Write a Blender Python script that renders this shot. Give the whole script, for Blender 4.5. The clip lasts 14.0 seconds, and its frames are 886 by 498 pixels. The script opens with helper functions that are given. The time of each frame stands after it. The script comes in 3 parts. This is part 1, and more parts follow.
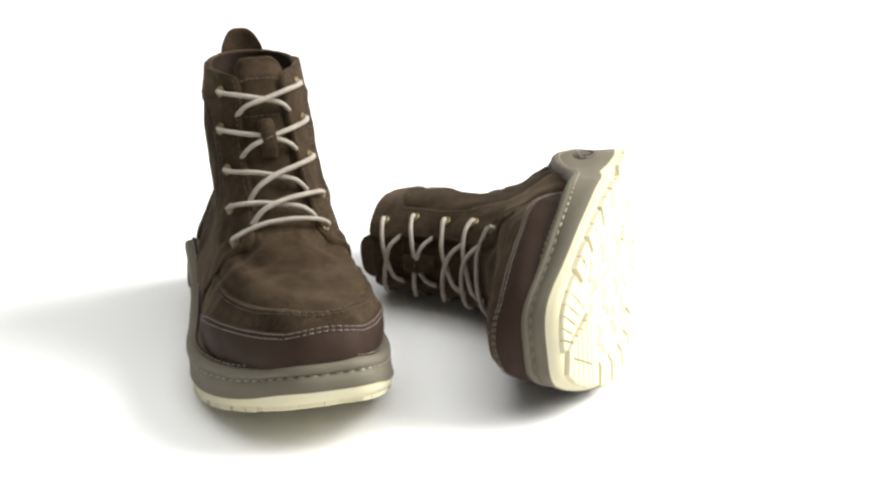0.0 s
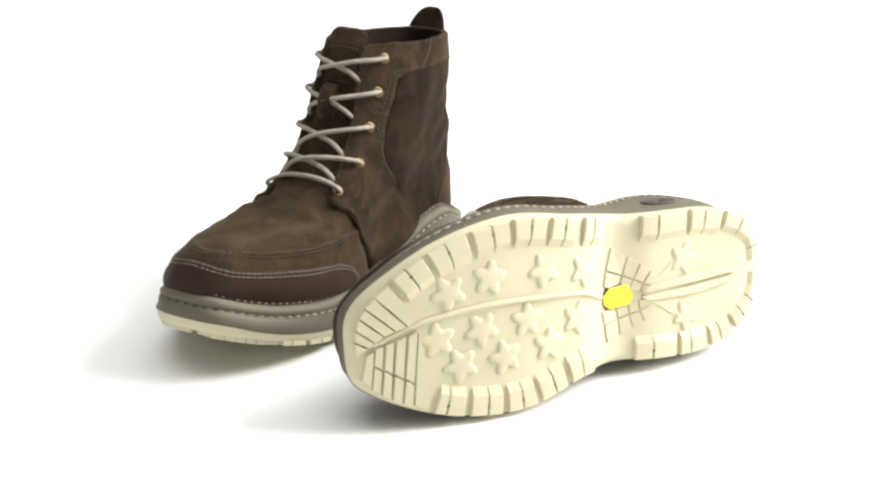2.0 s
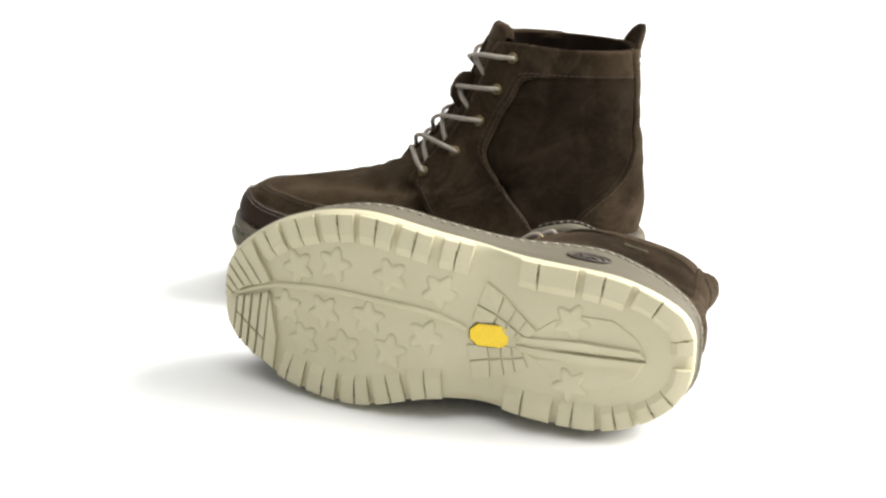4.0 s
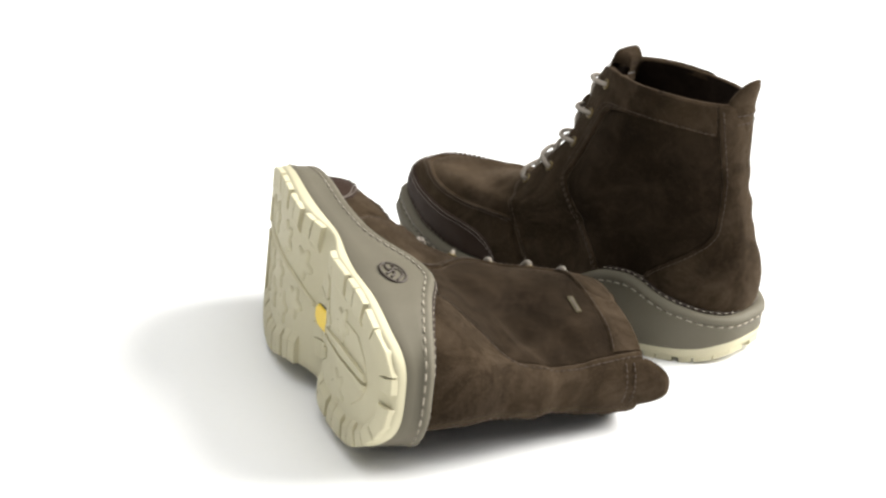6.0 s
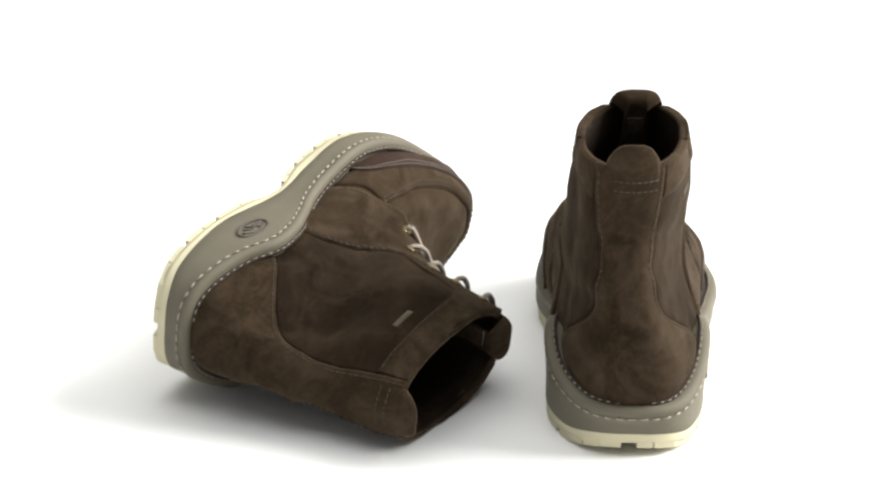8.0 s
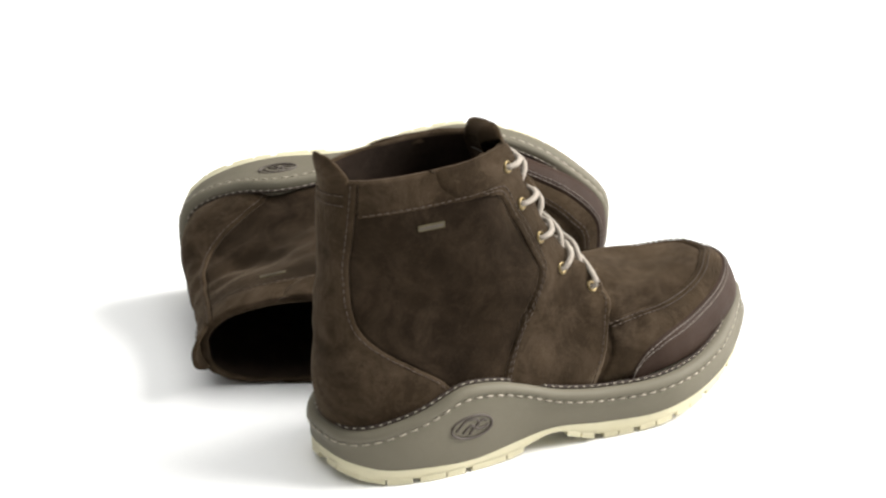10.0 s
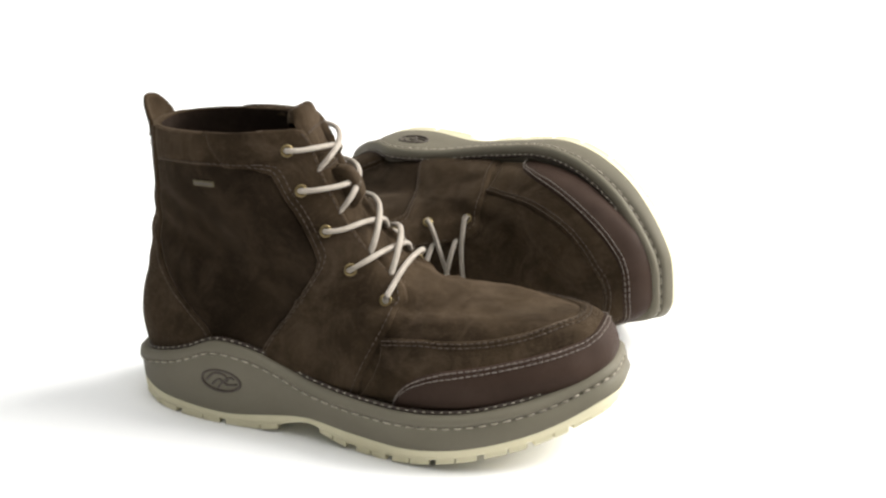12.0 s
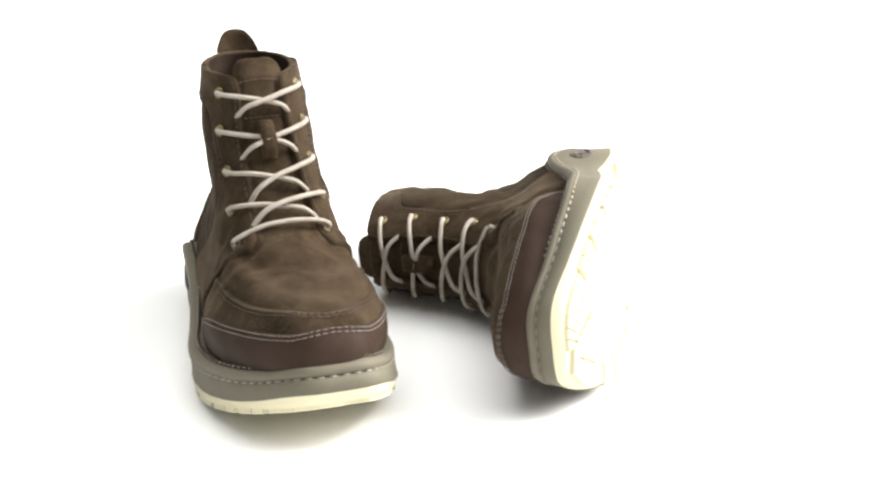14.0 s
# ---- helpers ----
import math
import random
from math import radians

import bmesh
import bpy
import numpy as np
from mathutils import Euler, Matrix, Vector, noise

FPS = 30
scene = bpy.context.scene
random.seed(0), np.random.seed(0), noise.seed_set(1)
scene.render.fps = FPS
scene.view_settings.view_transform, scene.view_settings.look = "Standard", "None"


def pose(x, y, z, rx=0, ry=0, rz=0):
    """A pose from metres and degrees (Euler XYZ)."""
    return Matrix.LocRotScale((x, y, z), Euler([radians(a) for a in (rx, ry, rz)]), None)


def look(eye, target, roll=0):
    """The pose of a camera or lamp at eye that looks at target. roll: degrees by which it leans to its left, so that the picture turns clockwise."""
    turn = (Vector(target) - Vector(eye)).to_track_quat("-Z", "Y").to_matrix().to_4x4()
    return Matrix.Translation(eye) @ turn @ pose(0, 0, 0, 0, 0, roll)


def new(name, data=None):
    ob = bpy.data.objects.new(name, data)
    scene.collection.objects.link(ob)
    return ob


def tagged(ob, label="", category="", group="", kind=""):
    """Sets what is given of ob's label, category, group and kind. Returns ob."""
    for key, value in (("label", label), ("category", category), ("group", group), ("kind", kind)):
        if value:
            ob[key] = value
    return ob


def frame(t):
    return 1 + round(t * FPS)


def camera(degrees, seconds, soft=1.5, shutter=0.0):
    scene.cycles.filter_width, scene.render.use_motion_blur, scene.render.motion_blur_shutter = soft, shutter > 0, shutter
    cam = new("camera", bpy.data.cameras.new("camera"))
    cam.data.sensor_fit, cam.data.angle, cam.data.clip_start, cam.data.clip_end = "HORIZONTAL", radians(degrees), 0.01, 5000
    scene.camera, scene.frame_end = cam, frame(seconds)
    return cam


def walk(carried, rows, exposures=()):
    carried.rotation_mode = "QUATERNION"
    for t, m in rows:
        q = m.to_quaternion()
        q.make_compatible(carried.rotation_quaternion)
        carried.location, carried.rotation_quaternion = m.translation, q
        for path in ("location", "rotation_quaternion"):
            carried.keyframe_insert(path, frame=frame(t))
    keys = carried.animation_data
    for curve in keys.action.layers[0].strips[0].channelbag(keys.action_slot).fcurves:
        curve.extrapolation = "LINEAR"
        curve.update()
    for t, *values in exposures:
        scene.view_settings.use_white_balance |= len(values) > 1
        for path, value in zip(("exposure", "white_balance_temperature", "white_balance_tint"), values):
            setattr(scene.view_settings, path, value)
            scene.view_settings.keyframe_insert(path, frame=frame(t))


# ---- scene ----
cam = camera(31.55, 14.0, soft=2.5)
EYE = pose(0.0001, -0.972, 0.4342, 90 - 20.805, 0, 0.284)
walk(cam, [(0, EYE), (14.0, EYE)], exposures=[(0, 0.0), (13.75, 0.0), (13.9, 0.22), (14.0, .55)])

# ---- light: a white studio, one wide soft lamp to the right, an added overhead fill ----
world = bpy.data.worlds.new("studio")
scene.world = world
world.use_nodes = True
world.node_tree.nodes["Background"].inputs[0].default_value = (1.0, 1.0, 0.99, 1)
world.node_tree.nodes["Background"].inputs[1].default_value = 0.295
key = bpy.data.lights.new("softbox", "AREA")
key.shape, key.size, key.size_y, key.energy, key.color = "RECTANGLE", 3.4, 3.4, 735, (1.0, 0.98, 0.95)
softbox = new("softbox", key)
softbox.matrix_world = look((4.2, 0.75, 3.0), (0, 0, 0.05))
tagged(softbox, "wide white studio softbox lamp", "lamp")
# unseen fill from above, added to brighten tops and table
top = bpy.data.lights.new("overhead_fill", "AREA")
top.shape, top.size, top.size_y, top.energy, top.color = "RECTANGLE", 3.6, 3.6, 95, (1.0, 1.0, 0.98)
overhead = new("overhead_fill", top)
overhead.matrix_world = pose(0, 0.0, 3.2)
tagged(overhead, "broad white overhead fill lamp, added out of view", "lamp")


# ---- materials ----
def material(name, low, high, scale, rough, bump, bump_scale, metal=0.0, spot=None, sheen=0.0, spec=0.5, rough_var=0.05, grain_dark=0.72):
    """Two colours mixed by coarse and fine noise, with fine relief."""
    m = bpy.data.materials.new(name)
    m.use_nodes = True
    nodes, links = m.node_tree.nodes, m.node_tree.links
    b = nodes["Principled BSDF"]
    co = nodes.new("ShaderNodeTexCoord").outputs["Object"]

    def cloud(sc, detail=4.0, rg=0.6, dist=0.0):
        n = nodes.new("ShaderNodeTexNoise")
        n.inputs["Scale"].default_value, n.inputs["Detail"].default_value = sc, detail
        n.inputs["Roughness"].default_value, n.inputs["Distortion"].default_value = rg, dist
        links.new(co, n.inputs["Vector"])
        return n.outputs["Fac"]

    def span(v, a, c, lo=0.0, hi=1.0):
        n = nodes.new("ShaderNodeMapRange")
        for i, q in enumerate((a, c, lo, hi)):
            n.inputs[i + 1].default_value = q
        links.new(v, n.inputs[0])
        return n.outputs[0]

    def mix(f, a, c):
        n = nodes.new("ShaderNodeMix")
        n.data_type = "RGBA"
        links.new(f, n.inputs[0])
        for i, q in ((6, a), (7, c)):
            if isinstance(q, tuple):
                n.inputs[i].default_value = (*q, 1)
            else:
                links.new(q, n.inputs[i])
        return n.outputs[2]

    col = mix(span(cloud(scale, 5.0, 0.6, 0.25), 0.34, 0.66), low, high)
    grain = cloud(bump_scale * 0.6, 3.0)
    mean = tuple((p + q) * 0.5 for p, q in zip(low, high))
    dark = tuple(p * grain_dark for p in mean)
    col = mix(span(grain, 0.52, 0.75, 0.0, 0.45), col, dark)
    if spot:
        col = mix(span(cloud(scale * 1.6, 6.0, 0.70, 0.9), 0.44, 0.86, 0.0, 0.52), col, spot)
        col = mix(span(cloud(scale * 13, 3.0, 0.6, 1.2), 0.50, 0.85, 0.0, 0.18), col, spot)
    links.new(col, b.inputs["Base Color"])
    links.new(span(cloud(scale * 3), 0.3, 0.7, rough - rough_var, rough + rough_var), b.inputs["Roughness"])
    b.inputs["Metallic"].default_value = metal
    b.inputs["Specular IOR Level"].default_value = spec
    b.inputs["Sheen Weight"].default_value = sheen
    b.inputs["Sheen Roughness"].default_value = 0.32
    b.inputs["Sheen Tint"].default_value = (0.62, 0.48, 0.34, 1)
    n = nodes.new("ShaderNodeBump")
    n.inputs["Strength"].default_value, n.inputs["Distance"].default_value = 1.0, bump
    links.new(cloud(bump_scale, 4.0, 0.7), n.inputs["Height"])
    links.new(n.outputs["Normal"], b.inputs["Normal"])
    return m


SUEDE = material("brown_suede", (0.0160, 0.0103, 0.0055), (0.0385, 0.0260, 0.0148), 20, 0.95, 0.0005, 700, spot=(0.118, 0.085, 0.057), sheen=0.20, spec=0.06)
# side panels: a darker base, with the nap's shade painted into the colour
DARK_SHADED_SUEDE = material("dark_shaded_suede", (0.0096, 0.0062, 0.0034), (0.0200, 0.0132, 0.0075), 20, 0.95, 0.0005, 700, spot=(0.066, 0.046, 0.030), sheen=0.20, spec=0.05)
CAP = material("dark_leather", (0.0299, 0.0178, 0.0125), (0.0387, 0.0239, 0.0171), 30, 0.62, 0.0002, 900, spec=0.09)
LINING = material("dark_lining", (0.014, 0.009, 0.006), (0.024, 0.016, 0.011), 60, 0.95, 0.0004, 600, spec=0.1)
RUBBER = material("taupe_rubber", (0.118, 0.106, 0.077), (0.135, 0.121, 0.089), 18, 0.62, 0.00008, 1200, spec=0.2, grain_dark=0.9)
CREAM = material("cream_rubber", (0.515, 0.475, 0.325), (0.555, 0.515, 0.36), 22, 0.6, 0.00006, 800, spec=0.25, grain_dark=0.95)
LACE = material("grey_lace", (0.28, 0.245, 0.205), (0.37, 0.33, 0.28), 120, 0.9, 0.0006, 1500, spec=0.2)
THREAD = material("pale_thread", (0.30, 0.27, 0.21), (0.41, 0.37, 0.30), 200, 0.85, 0.0002, 2000, spec=0.2)
SEAM = material("taupe_thread", (0.056, 0.042, 0.031), (0.090, 0.069, 0.053), 200, 0.85, 0.0002, 2000, spec=0.2)
CAP_THREAD = material("grey_thread", (0.15, 0.125, 0.105), (0.21, 0.18, 0.155), 200, 0.85, 0.0002, 2000, spec=0.2)
CORD = material("dark_cord", (0.030, 0.022, 0.018), (0.05, 0.038, 0.03), 200, 0.8, 0.0002, 2000, spec=0.2)
BRASS = material("aged_brass", (0.18, 0.135, 0.062), (0.25, 0.19, 0.095), 200, 0.38, 0.0001, 900, metal=0.9)
TAG = material("bronze_tag", (0.075, 0.062, 0.032), (0.105, 0.088, 0.050), 200, 0.6, 0.0001, 900, metal=0.1, spec=0.25)
YELLOW = material("yellow_badge", (0.88, 0.60, 0.015), (0.94, 0.67, 0.025), 50, 0.4, 0.00005, 900)
EMBLEM = material("brown_emblem", (0.046, 0.034, 0.025), (0.062, 0.047, 0.036), 100, 0.6, 0.0001, 900)
LABEL = material("pale_label", (0.28, 0.275, 0.265), (0.36, 0.355, 0.345), 80, 0.8, 0.0001, 900)
PRINT = material("grey_print", (0.10, 0.10, 0.10), (0.14, 0.14, 0.14), 80, 0.8, 0.0001, 900)
WHITE = material("white_sheet", (0.875, 0.88, 0.875), (0.885, 0.885, 0.88), 2.5, 0.55, 0.00002, 300, spec=0.2, grain_dark=0.97)

# ---- the ground ----
bm = bmesh.new()
bmesh.ops.create_grid(bm, x_segments=8, y_segments=8, size=30)
me = bpy.data.meshes.new("ground")
bm.to_mesh(me)
bm.free()
me.materials.append(WHITE)
tagged(new("ground", me), "seamless white studio table surface", "ground", kind="structure")

# ---- the shape of the upper: rings fanned from the welt to the collar ----
FRONT = [(.287, .038), (.2970, .057), (.2905, .0738), (.271, .0808), (.236, .0798), (.202, .0842),
         (.175, .0975), (.152, .119), (.136, .145), (.125, .1665), (.118, .181)]
BACK = [(.011, .022), (.006, .041), (.0036, .056), (.0044, .069), (.0067, .083), (.0084, .098),
        (.0108, .113), (.0122, .127), (.0130, .141), (.0138, .157), (.0152, .1725)]
ALONG = [0, .15, .35, .5, .68, .85, 1]
WIDE = [(.040, .043, .0435, .044, .053, .0475, .036), (.0415, .0440, .0445, .045, .0530, .0480, .038),
        (.038, .0390, .0395, .0405, .0448, .0395, .0310), (.032, .0340, .0360, .038, .0395, .0330, .0245),
        (.026, .029, .032, .0365, .0365, .0285, .0205), (.024, .027, .030, .0355, .0365, .0315, .0255),
        (.021, .0245, .0287, .0345, .036, .0320, .0285), (.021, .0245, .0287, .0340, .0355, .0305, .0262),
        (.024, .027, .030, .034, .0345, .0295, .0245), (.025, .027, .030, .0325, .032, .0265, .022),
        (.025, .027, .029, .030, .029, .0250, .020)]


def catmull(a, b, c, d, t):
    return b + .5 * t * (c - a + t * (2 * a - 5 * b + 4 * c - d + t * (3 * (b - c) + d - a)))


def along(points, u):
    """A smooth curve through evenly timed points, u from 0 to 1."""
    n = len(points) - 1
    x = min(max(u, -.05), 1.05) * n
    i = min(max(int(math.floor(x)), 0), n - 1)
    q = [points[min(max(i + j, 0), n)] for j in (-1, 0, 1, 2)]
    return [catmull(*(p[k] for p in q), x - i) for k in range(len(points[0]))]


def width(s, a):
    row = along(WIDE, s)
    for i in range(6):
        if a <= ALONG[i + 1] or i == 5:
            break
    t = (a - ALONG[i]) / (ALONG[i + 1] - ALONG[i])
    return catmull(row[max(i - 1, 0)], row[i], row[i + 1], row[min(i + 2, 6)], t)


def blunt(s, front):
    """How square the rings are: the lace front is flatter than the back."""
    if front:
        return 3.3 - .8 * math.exp(-((s - .4) / .12) ** 2)
    return 2.85


def skin(phi, s):
    """The point of the upper at the turn phi (0: toe, pi: heel, positive: inner side) and the level s."""
    fx, fz = along(FRONT, s)
    bx, bz = along(BACK, s)
    c, n = math.cos(phi), math.sin(phi)
    e = 2 / blunt(s, c > 0)
    a = .5 + .5 * math.copysign(abs(c) ** e, c)
    x, z = bx + (fx - bx) * a, bz + (fz - bz) * a
    low, high = min(max((z - .055) / .045, 0), 1), min(max((z - .055) / .09, 0), 1)
    bulge = min(max((a - .3) / .2, 0), 1) * (1 - .4 * max((a - .7) / .3, 0))
    lean = .0035 + .0020 * (1 - a) + .0070 * (1 - a) * low + .0020 * a * max(1 - abs(z - .10) / .05, 0) - .0012 * a * high - (.0045 * bulge + .0020 * max((a - .7) / .3, 0)) * max(1 - max(z - .055, 0) / .03, 0)
    y = lean + math.copysign(abs(n) ** e, n) * width(s, a)
    return Vector((x, y, z))


def level(x, z):
    """The level and the turn (inner side) at which the side view shows the point (x, z)."""
    lo, hi = -.05, 1.05
    for _ in range(40):
        s = (lo + hi) / 2
        fx, fz = along(FRONT, s)
        bx, bz = along(BACK, s)
        above = (fx - bx) * (z - bz) - (fz - bz) * (x - bx)
        lo, hi = (s, hi) if above > 0 else (lo, s)
    a = ((x - bx) * (fx - bx) + (z - bz) * (fz - bz)) / ((fx - bx) ** 2 + (fz - bz) ** 2)
    u = min(max(2 * a - 1, -1), 1)
    return math.acos(math.copysign(abs(u) ** (blunt(s, u > 0) / 2), u)), s


def normal_at(phi, s):
    e = 0.004
    a = skin(phi + e, s) - skin(phi - e, s)
    b = skin(phi, s + e) - skin(phi, s - e)
    n = a.cross(b)
    if n.length < 1e-12:
        return Vector((1, 0, 0))
    n.normalize()
    mid = Vector((0.5 * (along(FRONT, s)[0] + along(BACK, s)[0]), 0.005, 0.07))
    return n if n.dot(skin(phi, s) - mid) > 0 else -n


def wrinkle(p):
    """Uneven hide: broad dents, and creases over the bend of the foot and the ankle."""
    w = 0.0013 * noise.noise(p * 28) + 0.0007 * noise.noise(p * 70)
    bend = math.exp(-((p.x - 0.185) / 0.03) ** 2 - ((p.z - 0.085) / 0.02) ** 2)
    ankle = math.exp(-((p.x - 0.03) / 0.04) ** 2 - ((p.z - 0.11) / 0.025) ** 2)
    return w + 0.0012 * bend * math.sin(p.x * 380 + p.y * 90) + 0.0008 * ankle * math.sin(p.z * 300 + p.x * 120)


FOLDS = []


def fold(p):
    """Folds of the slumped shaft: (x, z, x, z, depth, breadth) in side view, on the outer side."""
    out = 0.0
    for xa, za, xb, zb, depth, breadth in FOLDS:
        ax, az = xb - xa, zb - za
        t = ((p.x - xa) * ax + (p.z - za) * az) / (ax * ax + az * az)
        f = min(max(t, 0), 1)
        d = math.hypot(p.x - xa - ax * f, p.z - za - az * f)
        out -= depth * math.exp(-(d / breadth) ** 2) * (1 - .6 * abs(2 * f - 1)) * min(max(.5 - p.y / .03, 0), 1)
    return out


def hide(phi, s, off=0.0):
    p = skin(phi, s)
    return p + normal_at(phi, s) * (off + wrinkle(p) + fold(p))


REST, REST_AT = Vector((-0.0024, -0.9929, -0.1188)), 0.0606


def throat(phi, s):
    """How deep the tongue lies between the two lace panels."""
    turn = abs((phi + math.pi) % (2 * math.pi) - math.pi)
    return .0026 * min(max((.50 - turn) / .06, 0), 1) * min(max((s - .54) / .08, 0), 1) * min(max((1.0 - s) / .06, 0), 1)


def settle(p):
    """The lying boot's soft side gives way where it presses on the table."""
    h = REST.dot(p) + REST_AT
    return p if h > .004 else p + REST * (.0003 + .0037 * math.exp((h - .004) / .0037) - h)


def slump(p):
    """The lying boot's shaft sinks and lengthens towards its collar."""
    f = min(max((p.z - .100) / .075, 0), 1.3) * min(max((p.x - .03) / .08, 0), 1)
    return Vector((p.x + .011 * f, p.y, p.z))


def part(name, verts, faces, mat, parent, side, label="", smooth=True, kind=""):
    """One mesh under its parent; the left boot mirrors the right one."""
    if side < 0:
        verts = [settle(slump(Vector(v))) for v in verts]
    me = bpy.data.meshes.new(name)
    me.from_pydata([(v[0], v[1] * side, v[2]) for v in verts], [], [tuple(reversed(f)) if side < 0 else tuple(f) for f in faces])
    me.validate()
    bm = bmesh.new()
    bm.from_mesh(me)
    bmesh.ops.recalc_face_normals(bm, faces=bm.faces)
    bm.to_mesh(me)
    bm.free()
    me.materials.append(mat)
    if smooth:
        me.polygons.foreach_set("use_smooth", [True] * len(me.polygons))
    ob = new(name, me)
    ob.parent = parent
    return tagged(ob, label, kind=kind)


def grid_faces(nu, nv, close_u=False, start=0):
    """Faces of a grid of nu by nv points, row after row."""
    out = []
    for i in range(nu if close_u else nu - 1):
        for j in range(nv - 1):
            a, b = i * nv + j, ((i + 1) % nu) * nv + j
            out.append((start + a, start + b, start + b + 1, start + a + 1))
    return out


def patch(low, high, nu, nv, off, skirt=-0.002):
    """A leather panel between two curves of (phi, s), raised by off, with turned-down edges."""
    rows = []
    us = [-1] + list(range(nu + 1)) + [nu + 1]
    vs = [-1] + list(range(nv + 1)) + [nv + 1]
    for i in us:
        u = min(max(i, 0), nu) / nu
        a, b = along(low, u), along(high, u)
        for j in vs:
            v = min(max(j, 0), nv) / nv
            outer = i < 0 or i > nu or j < 0 or j > nv
            edge = i in (0, nu) or j in (0, nv)
            rows.append(hide(a[0] + (b[0] - a[0]) * v, a[1] + (b[1] - a[1]) * v, skirt if outer else off * 0.55 if edge else off))
    return rows, grid_faces(nu + 3, nv + 3)


def tube(points, r, sides=8, flat=1.0):
    """A round cord through points, with closed ends."""
    pts = [Vector(p) for p in points]
    verts, n = [], len(pts)
    up = Vector((0.3, 0.2, 1))
    for i, p in enumerate(pts):
        d = (pts[min(i + 1, n - 1)] - pts[max(i - 1, 0)]).normalized()
        a = d.cross(up).normalized()
        b = d.cross(a)
        for k in range(sides):
            t = 2 * math.pi * k / sides
            verts.append(p + a * (r * math.cos(t)) + b * (r * flat * math.sin(t)))
    faces = [(i * sides + k, i * sides + (k + 1) % sides, (i + 1) * sides + (k + 1) % sides, (i + 1) * sides + k)
             for i in range(n - 1) for k in range(sides)]
    faces += [tuple(range(sides)), tuple(range((n - 1) * sides, n * sides))]
    return verts, faces


def join(pieces):
    verts, faces = [], []
    for v, f in pieces:
        k = len(verts)
        verts += v
        faces += [tuple(k + i for i in q) for q in f]
    return verts, faces


def smooth_path(points, n):
    return [Vector(along(points, i / n)) for i in range(n + 1)]


def dashes(path, length, gap, r):
    """Short stitches along a dense path."""
    out, todo, cur = [], 0.0, []
    for a, b in zip(path, path[1:]):
        cur.append(a)
        todo += (b - a).length
        if todo > length:
            if len(cur) > 1 and cur[0] != cur[-1]:
                out.append(tube([cur[0], (cur[0] + cur[-1]) / 2 + (cur[len(cur) // 2] - (cur[0] + cur[-1]) / 2) * 1.0, cur[-1]] if len(cur) > 2 else cur, r, 5))
            cur, todo = [], -gap
        if todo < 0:
            cur = []
    return join(out)


def seam_path(curve, off, n=400):
    """A dense path over the hide along a curve of (phi, s)."""
    coarse = [tuple(hide(*along(curve, i / 60), off)) for i in range(61)]
    return smooth_path(coarse, n)


def shift(curve, dphi, ds):
    return [(p + dphi, s + ds) for p, s in curve]


# ---- the sole ----
ALONG_SOLE = [0, .15, .35, .5, .66, .82, 1]
OUTER = (.0468, .0506, .0515, .0602, .0696, .0645, .0475)
INNER = (.0516, .0558, .0470, .0436, .0546, .0524, .0399)
WELT = [(-.002, .0320), (.012, .0340), (.026, .0380), (.045, .0448), (.064, .0532), (.083, .0527), (.102, .0476), (.128, .0382),
        (.157, .0337), (.19, .0330), (.224, .0352), (.25, .0399), (.275, .0463), (.308, .0580)]
FOOT = [(-.002, .0157), (.02, .0102), (.045, .0088), (.075, .0078), (.101, .0112), (.127, .0147), (.157, .0119), (.19, .0110),
        (.224, .0148), (.25, .0206), (.275, .0287), (.308, .0424)]


def table(rows, x):
    for i in range(len(rows) - 1):
        if x <= rows[i + 1][0] or i == len(rows) - 2:
            break
    (xa, za), (xb, zb) = rows[i], rows[i + 1]
    t = min(max((x - xa) / (xb - xa), 0), 1)
    return catmull(rows[max(i - 1, 0)][1], za, zb, rows[min(i + 2, len(rows) - 1)][1], t)


def rim(phi, inset=0.0):
    """The sole's outline, inset inwards."""
    def at(p):
        c, n = math.cos(p), math.sin(p)
        e = 2 / (3.65 if c > 0 else 3.1)
        a = .5 + .5 * math.copysign(abs(c) ** e, c)
        w = INNER if n > 0 else OUTER
        for i in range(6):
            if a <= ALONG_SOLE[i + 1] or i == 5:
                break
        t = (a - ALONG_SOLE[i]) / (ALONG_SOLE[i + 1] - ALONG_SOLE[i])
        k = catmull(w[max(i - 1, 0)], w[i], w[i + 1], w[min(i + 2, 6)], t)
        return Vector((.0018 + .3055 * a, .004 + math.copysign(abs(n) ** e, n) * k, 0))
    p = at(phi)
    d = at(phi + .01) - at(phi - .01)
    return p + Vector((-d.y, d.x, 0)).normalized() * inset


def underside(x):
    """Height of the tread: toe spring, heel bevel and raised waist."""
    z = .031 * max((x - .172) / .13, 0) ** 1.8 + .008 * max((.03 - x) / .03, 0) ** 2
    return z + .0008 + .008 * math.exp(-((x - .127) / .02) ** 2)


def even_turns(n, inset=0.0):
    """n turns that part the outline into equal lengths."""
    m = 1440
    pts = [rim(2 * math.pi * i / m, inset) for i in range(m + 1)]
    run = [0.0]
    for a, b in zip(pts, pts[1:]):
        run.append(run[-1] + (b - a).length)
    out, j = [], 0
    for i in range(n):
        goal = run[-1] * i / n
        while run[j + 1] < goal:
            j += 1
        out.append(2 * math.pi * (j + (goal - run[j]) / max(run[j + 1] - run[j], 1e-9)) / m)
    return out, run[-1]


TURNS, GIRTH = even_turns(180)


